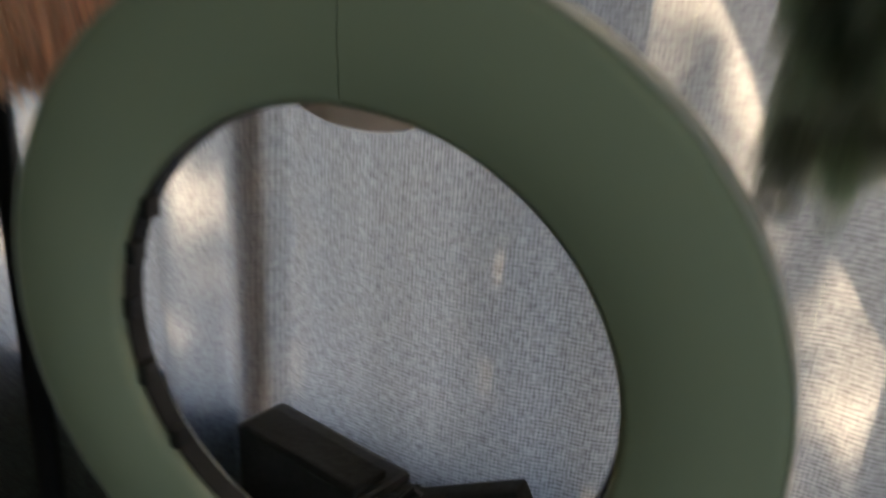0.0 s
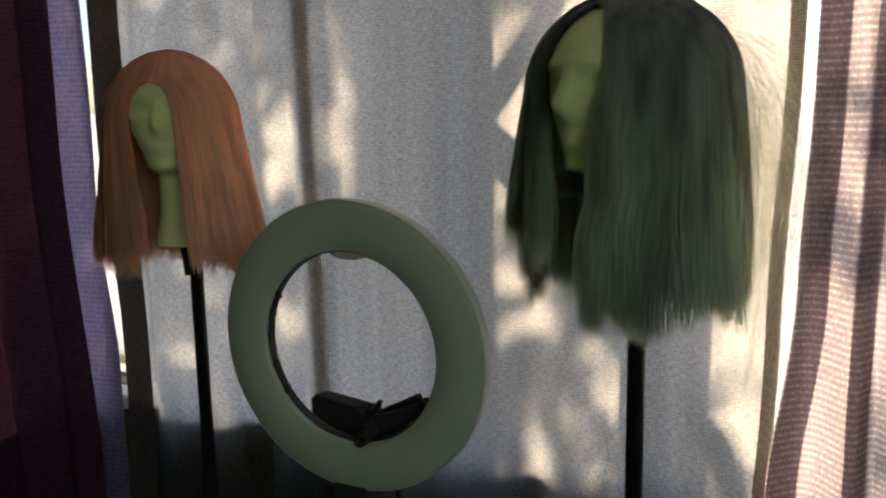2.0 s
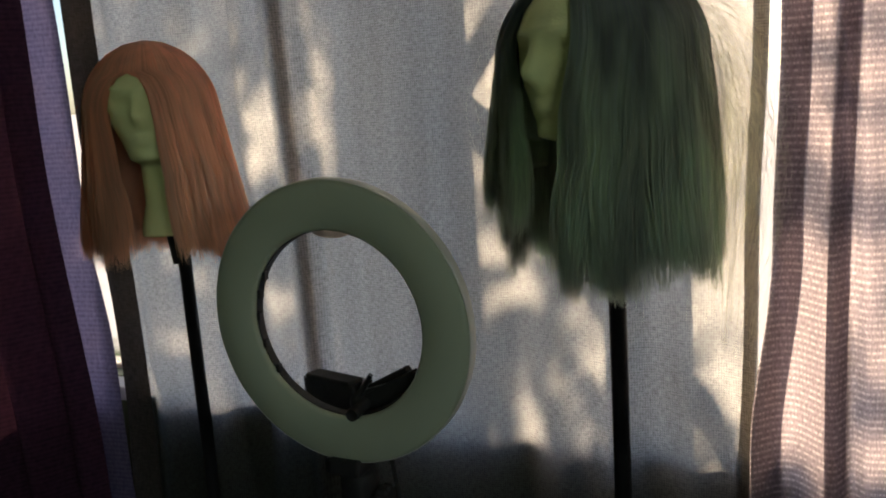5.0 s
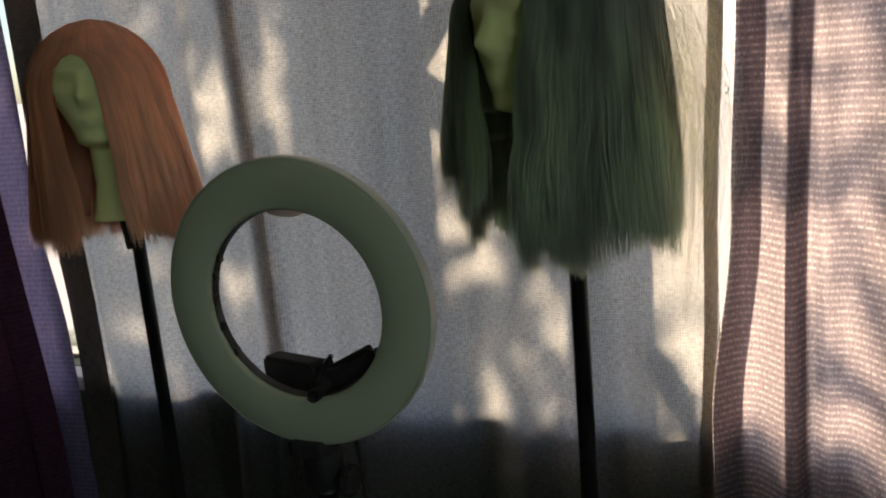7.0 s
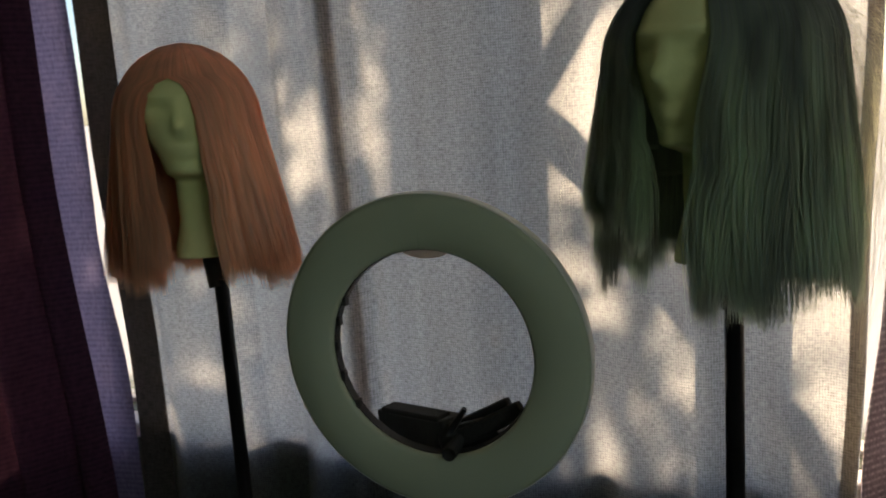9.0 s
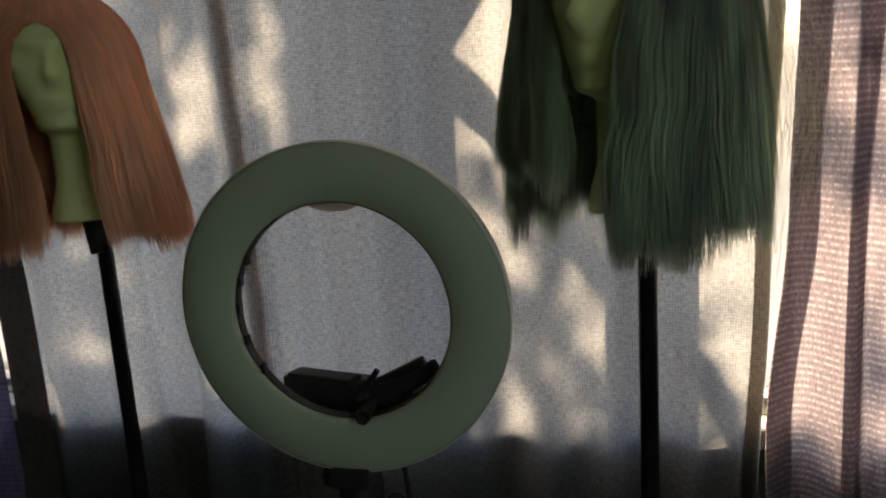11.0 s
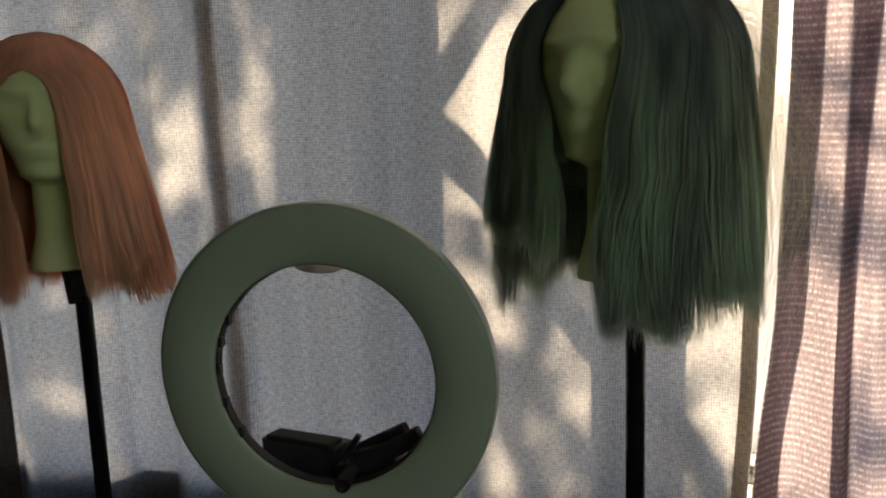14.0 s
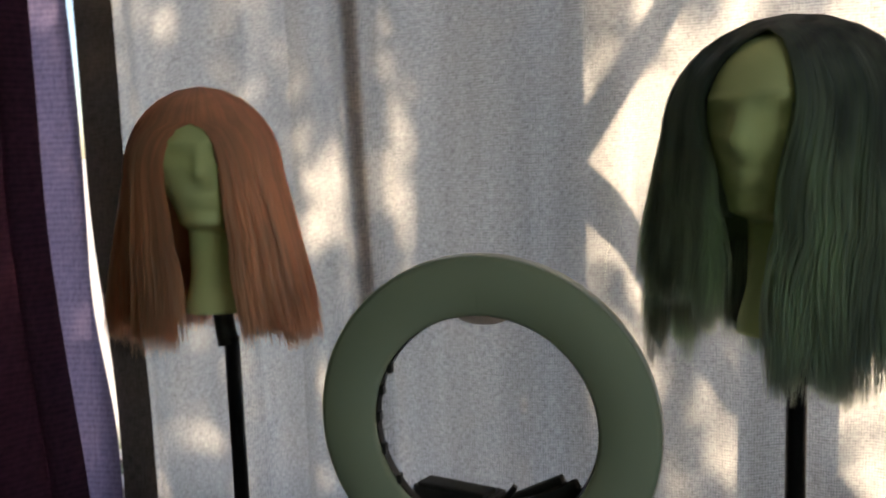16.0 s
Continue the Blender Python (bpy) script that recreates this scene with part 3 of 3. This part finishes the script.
def wig(name, centre, yaw, top, cuts, crown, hemline, opening, hairline, narrow, front, ragged, wavy, mat, seed, label, strands=2600, frizz=0, locks=420):
    """A bob wig of fine ribbons. cuts(a): length at the angle a; crown, hemline: half widths (x, y); opening: angles of the face."""
    rng = random.Random(seed)
    cx, cy = centre
    turn = Matrix.Rotation(radians(yaw), 3, "Z")
    ob = empty(name, (cx, cy, top), label, "wig", "wigs")

    def shape(a, t, end):
        """A point down a strand: t from 0 at the crown to 1 at the tip."""
        drop = 0.42
        ax, ay = crown
        if t < drop:
            q = t / drop * math.pi / 2
            r, z = math.sin(q), top - 0.105 * (1 - math.cos(q))
            k = 0.0
        else:
            k = (t - drop) / (1 - drop)
            r, z = 1.0, top - 0.105 - (top - 0.105 - end) * k
        f = k ** 0.85
        ax, ay = ax + (hemline[0] - ax) * f, ay + (hemline[1] - ay) * f
        if math.sin(a) > 0:
            ax *= 1 - (1 - hemline[2]) * f
        if math.cos(a) > 0:
            ay *= 1 - (1 - front) * math.cos(a)
        return Vector((ax * r * math.sin(a), -ay * r * math.cos(a), z))

    bm = bmesh.new()
    lo, hi = opening
    mid = lo * 0.45 + hi * 0.55
    levels = (0.015, 0.08, 0.15, 0.20, 0.235, 0.26, 0.285, 0.31, 0.335, 0.36, 0.39, 0.43, 0.48, 0.55, 0.62, 0.69, 0.76, 0.83, 0.89, 0.95, 1.0)

    def spread(u, t):
        """The angle of the strand u (0 to 1 round the head) at t: above the hairline the parting closes."""
        s = min(1.0, max(0.0, (t - hairline) / (0.21 if locks > 200 else 0.24)))
        g = (1 - (1 - s) ** 2) ** 0.4 * (1 - narrow * smooth_step(0.34, 0.6, t)) * (1 - 1.1 * narrow * smooth_step(0.68, 0.80, t))
        return mid + 2 * math.pi * u + (hi - mid) * g * (1 - u) ** 6 - (mid - lo) * g * u ** 6

    def strand(u, pull, end, width, lift, sway, wave):
        side = rng.uniform(-0.003, 0.003)
        prev = None
        bend = rng.uniform(-1, 1)
        stray = 0.0 if locks > 200 else rng.gauss(0, 0.004)
        often = 2.5 + 3.0 * (wave * 1.37 % 1.0)
        wave += rng.uniform(-0.5, 0.5)
        for t in levels:
            p = shape(spread(u + (pull - u) * 0.7 * t ** 3, t), t, end)
            out = Vector((p.x, p.y, 0))
            out = out.normalized() if out.length > 1e-4 else Vector((0, -1, 0))
            p += out * (lift + wavy * math.sin(wave + often * t) * t + sway * t * t)
            across = Vector((-out.y, out.x, 0))
            p += across * ((side * 2 + stray * math.sin(3 * t + bend * 3)) * t + wavy * 0.8 * math.sin(wave * 1.7 + (often + 1) * t) * t)
            w = width * (0.6 + 0.4 * math.sin(math.pi * min(1, t * 1.05))) * (1 - 0.85 * max(0.0, t - 0.82) / 0.18)
            tilt = (across + out * 0.3 * bend).normalized()
            q = [bm.verts.new(turn @ (p + s * tilt * w) + Vector((cx, cy, 0))) for s in (-0.5, 0.5)]
            if prev:
                bm.faces.new((prev[0], prev[1], q[1], q[0]))
            prev = q

    clumps = []
    for n in range(locks):
        u = rng.random()
        clumps.append((u, cuts(spread(u, 1.0) % (2 * math.pi)) + ragged * rng.uniform(-0.6, 1.0) + ragged * noise.noise((u * 30, seed, 0.3)), rng.uniform(-0.010, 0.010), rng.uniform(0, 6.3), rng.uniform(0, 1)))
    clumps.sort()
    for n in range(strands):
        uc, end, sway, phase, proud = clumps[rng.randrange(len(clumps))]
        u = min(0.999, max(0.001, uc + rng.gauss(0, 0.016 if locks > 200 else 0.021)))
        depth = rng.random()
        strand(u, uc, end + rng.uniform(-0.004, 0.012) + 0.03 * rng.random() ** 6, (rng.uniform(0.0018, 0.0046) if locks > 200 else rng.uniform(0.0009, 0.0028)), -0.011 * depth * depth + 0.0012 * noise.noise((u * 30, seed, 3.3)) + (0.0015 * proud if locks < 200 else 0.0), sway + rng.uniform(-0.003, 0.003), phase)
    part("hair", bm, mat, ob, smooth=True)["kind"] = "stuff"
    # the close mass of hair under the outer strands
    bm = bmesh.new()
    nu, nv, reach = 64, 26, 0.93 if locks > 200 else 0.72
    grid = []
    for i in range(nu + 1):
        u = 0.008 + 0.984 * i / nu
        a = spread(u, 1.0)
        col = []
        for j in range(nv + 1):
            p = shape(spread(u, 0.01 + reach * j / nv), 0.01 + reach * j / nv, cuts(a % (2 * math.pi)) + 0.018)
            out = Vector((p.x, p.y, 0)).normalized()
            p -= out * ((0.020 if locks > 200 else 0.032) + 0.004 * noise.noise((a * 12, j * 0.05, seed)))
            col.append(bm.verts.new(turn @ p + Vector((cx, cy, -0.006))))
        grid.append(col)
    for i in range(nu):
        for j in range(nv):
            bm.faces.new((grid[i][j], grid[i + 1][j], grid[i + 1][j + 1], grid[i][j + 1]))
    bmesh.ops.solidify(bm, geom=bm.faces[:], thickness=0.004)
    part("under_layer", bm, mat, ob, "dense under layer of hair", True)
    if frizz:
        bm = bmesh.new()
        for n in range(frizz):
            a = rng.uniform(1.75, 2.65) if n % 5 else rng.uniform(0.6, 5.7)
            t0 = rng.uniform(0.25, 0.62)
            p = shape(a, t0, cuts(a))
            pts = []
            push, fall = 0.012 + 0.065 * rng.random() ** 1.6, rng.uniform(0.08, 0.27)
            ph = rng.uniform(0, 6.3)
            for k in range(9):
                q = k / 8
                out = Vector((math.sin(a), -math.cos(a), 0))
                pts.append(turn @ (p + out * push * math.sin(q * 2.4) + Vector((0.003 * math.sin(ph + 5 * q), 0.003 * math.cos(ph + 4 * q), -fall * q ** 1.6 + 0.008 * q))) + Vector((cx, cy, 0)))
            tube(bm, pts, 0.00008, 3, False)
        part("flyaway_hair", bm, M_FINE_SUNLIT, ob, "thin frizzy flyaway hairs, sunlight put into their pale colour", True)["kind"] = "stuff"
    return ob


stand(-0.664, 0.934, 0.955, 0.012, "black metal pole stand under an orange wig")
foam_head((-0.674, 0.928), 24, 0.992, 1.100, 1.262, "pale green foam mannequin head wearing an orange wig")
wig("orange_wig", (-0.681, 0.925), -2, 1.271, lambda a: 0.955 + (0.012 if a < 1.2 else 0.0), (0.094, 0.096), (0.141, 0.092, 0.95), (-0.07, 0.84), 0.260, 0.15, 0.97, 0.010, 0.0020, M_ORANGE, 3,
    "straight orange bob wig on a foam head", 6500)

stand(0.004, 0.872, 0.955, 0.0, "black metal pole stand under a dark green wig")
foam_head((-0.010, 0.862), -31, 0.998, 1.112, 1.287, "pale green foam mannequin head wearing a dark green wig")
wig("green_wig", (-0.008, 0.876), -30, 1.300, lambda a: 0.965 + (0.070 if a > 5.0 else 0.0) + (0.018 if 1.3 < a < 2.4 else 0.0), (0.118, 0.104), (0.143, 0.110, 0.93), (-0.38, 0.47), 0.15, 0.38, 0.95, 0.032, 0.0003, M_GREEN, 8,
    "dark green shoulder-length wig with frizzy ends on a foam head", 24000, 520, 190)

# ---- ring light ----
RC = Vector((-0.2822, 0.7375, 0.9235))
RN = Vector((-0.006, -0.9992, -0.0251)).normalized()
RM = Matrix.Translation(RC) @ RN.to_track_quat("Z", "Y").to_matrix().to_4x4()
ring = empty("ring_light", (RC.x, RC.y + 0.02, 0.0), "switched-off ring light with a white diffuser on a black stand", "ring light")
rim = [(0.1085, 0.0), (0.112, 0.0035), (0.136, 0.0055), (0.159, 0.0035), (0.1636, 0.0), (0.1636, -0.004), (0.1085, -0.004)]
for start in (90.06, 270.06):
    bm = bmesh.new()
    rows = [[bm.verts.new(RM @ Vector((r * math.cos(a), r * math.sin(a), h))) for r, h in rim] for a in [radians(start + 179.88 * k / 64) for k in range(65)]]
    for a, b in zip(rows, rows[1:]):
        for i in range(len(rim)):
            bm.faces.new((a[i], a[(i + 1) % len(rim)], b[(i + 1) % len(rim)], b[i]))
    part("diffuser", bm, M_DIFFUSER, ring, "half of the frosted greenish-white ring diffuser", True)
part("housing", lathe(bmesh.new(), [(0.1640, 0.0005), (0.1650, -0.001), (0.1650, -0.014), (0.158, -0.026), (0.120, -0.026), (0.1105, -0.014), (0.1095, -0.0045), (0.1638, -0.0045)], RM, 128), M_WHITE, ring, "white plastic back shell", True)
bm = bmesh.new()
lathe(bm, [(0.1090, -0.004), (0.1090, -0.014), (0.1068, -0.014), (0.1075, -0.004)], RM, 128)
part("inner_band", bm, M_PLASTIC, ring, "black inner band")
for a in (150, 163, 178, 196, 214):
    d = RM.to_3x3() @ Vector((math.cos(radians(a)), math.sin(radians(a)), 0))
    p = RC + d * 0.1058 - RN * 0.006
    part("vent_tab", box(bmesh.new(), p - Vector((0.0022, 0.004, 0.005)), p + Vector((0.0022, 0.004, 0.005)), 0.001), M_PLASTIC, ring)
# beige tab behind the top of the hole
bm = bmesh.new()
outline = [(0.028 * math.cos(a), -0.011 * math.sin(a)) for a in [math.pi * k / 14 for k in range(15)]]
verts = [[bm.verts.new(RM @ Vector((x, 0.1080 + y, -0.0125 - dz))) for x, y in outline + [(-0.028, 0.006), (0.028, 0.006)]] for dz in (0, 0.005)]
n = len(verts[0])
bm.faces.new(verts[0])
bm.faces.new(verts[1][::-1])
for i in range(n):
    bm.faces.new((verts[0][i], verts[1][i], verts[1][(i + 1) % n], verts[0][(i + 1) % n]))
bmesh.ops.recalc_face_normals(bm, faces=bm.faces[:])
part("tab", bm, M_BEIGE, ring, "small rounded beige tab")
# stand: bracket, tilt joint with a knob, pole, legs
PX, PY = RC.x - 0.004, RC.y + 0.030
bm = box(bmesh.new(), (PX - 0.020, PY - 0.034, 0.742), (PX + 0.020, PY + 0.014, 0.764), 0.004)
box(bm, (PX - 0.034, PY - 0.022, 0.738), (PX - 0.016, PY - 0.004, 0.756), 0.004)
part("bracket", bm, M_PLASTIC, ring)
part("tilt_joint", tube(bmesh.new(), [(PX, PY, 0.745), (PX, PY, 0.735), (PX, PY, 0.70), (PX, PY, 0.69)], [0.021, 0.023, 0.023, 0.017], 24), M_PLASTIC, ring, smooth=True)
bm = bmesh.new()
rings = [[bm.verts.new((PX + x, PY - 0.008 + r * (1 + 0.09 * math.cos(12 * a)) * math.cos(a), 0.708 + r * (1 + 0.09 * math.cos(12 * a)) * math.sin(a))) for a in [2 * math.pi * k / 96 for k in range(96)]] for x, r in ((0.016, 0.006), (0.029, 0.006), (0.030, 0.015), (0.033, 0.0175), (0.042, 0.017), (0.045, 0.014))]
for a, b in zip(rings, rings[1:]):
    for i in range(96):
        bm.faces.new((a[i], a[(i + 1) % 96], b[(i + 1) % 96], b[i]))
bm.faces.new(rings[-1])
bmesh.ops.recalc_face_normals(bm, faces=bm.faces[:])
part("knob", bm, M_RUBBER, ring, "ribbed black tightening knob")
part("pole", tube(bmesh.new(), [(PX, PY, 0.10), (PX, PY, 0.70)], 0.0125, 20), M_BLACK, ring, smooth=True)
for k in range(3):
    a = 2 * math.pi * k / 3 + 1.2
    foot = (PX + 0.24 * math.cos(a), PY + 0.16 * math.sin(a), 0.010)
    leg = part("leg", tube(bmesh.new(), [(PX + 0.012 * math.cos(a), PY + 0.012 * math.sin(a), 0.26), foot], 0.009, 10), M_BLACK, ring, smooth=True)
    part("rubber_foot", tube(bmesh.new(), [(foot[0], foot[1], 0.0), (foot[0], foot[1], 0.018)], 0.012, 12), M_RUBBER, leg)
cx0 = RC.x + 0.045
part("cable", tube(bmesh.new(), [(cx0, RC.y + 0.020, 0.775), (cx0 + 0.003, RC.y + 0.027, 0.72), (cx0 + 0.002, RC.y + 0.03, 0.60), (cx0 - 0.01, RC.y + 0.04, 0.35), (cx0 + 0.02, RC.y + 0.06, 0.02), (cx0 + 0.05, RC.y + 0.10, 0.004)], 0.0028, 10), M_RUBBER, ring, "thin black power cable", True)
# phone clamp in the hole
clamp = Vector((RC.x + 0.006, RC.y + 0.040, 0.826))


def slab(bm, centre, size, rx=0, ry=0, rz=0, bevel=0.003):
    b2 = box(bmesh.new(), (-size[0] / 2, -size[1] / 2, -size[2] / 2), (size[0] / 2, size[1] / 2, size[2] / 2), bevel)
    b2.transform(pose(*centre, rx, ry, rz))
    me = bpy.data.meshes.new("tmp")
    b2.to_mesh(me)
    b2.free()
    bm.from_mesh(me)
    bpy.data.meshes.remove(me)
    return bm


part("clamp_arm", tube(bmesh.new(), [(clamp.x - 0.01, clamp.y + 0.012, 0.768), (clamp.x - 0.006, clamp.y + 0.010, 0.795), clamp], [0.008, 0.007, 0.010], 14), M_PLASTIC, ring, smooth=True)
ball = bmesh.new()
bmesh.ops.create_icosphere(ball, subdivisions=3, radius=0.018, matrix=Matrix.Translation(clamp + Vector((0.0, 0.0, -0.006))))
part("ball_joint", ball, M_PLASTIC, ring, smooth=True)
part("phone_clamp", slab(bmesh.new(), clamp + Vector((-0.048, 0.020, -0.010)), (0.098, 0.032, 0.046), 0, -3, -20), M_PLASTIC, ring, "black spring phone holder")
part("clamp_pad", slab(bmesh.new(), clamp + Vector((-0.050, 0.014, 0.0145)), (0.084, 0.022, 0.006), 0, -3, -20, 0.002), M_RUBBER, ring)
part("clamp_body", slab(bmesh.new(), clamp + Vector((-0.004, 0.006, -0.010)), (0.060, 0.026, 0.042), 0, 6, -14), M_PLASTIC, ring)
part("clamp_jaw", slab(bmesh.new(), clamp + Vector((0.034, 0.000, 0.022)), (0.070, 0.012, 0.013), 0, -28, -8), M_RUBBER, ring, "padded black gripping jaw")
part("clamp_jaw", slab(bmesh.new(), clamp + Vector((0.046, -0.012, 0.018)), (0.082, 0.012, 0.018), 0, -29, -8), M_RUBBER, ring, "padded black gripping jaw")
part("clamp_hinge", slab(bmesh.new(), clamp + Vector((0.028, -0.002, 0.000)), (0.064, 0.022, 0.036), 0, -20, -12), M_PLASTIC, ring)
part("clamp_screw", tube(bmesh.new(), [clamp + Vector((0.018, -0.012, 0.032)), clamp + Vector((0.006, -0.014, 0.014)), clamp + Vector((-0.004, -0.012, 0.0))], [0.003, 0.004, 0.004], 12), M_BLACK, ring, smooth=True)
part("clamp_knob", tube(bmesh.new(), [clamp + Vector((0.010, -0.012, -0.002)), clamp + Vector((0.011, -0.044, -0.003)), clamp + Vector((0.012, -0.051, -0.003))], [0.006, 0.008, 0.007], 16), M_RUBBER, ring, "small black tightening knob", True)
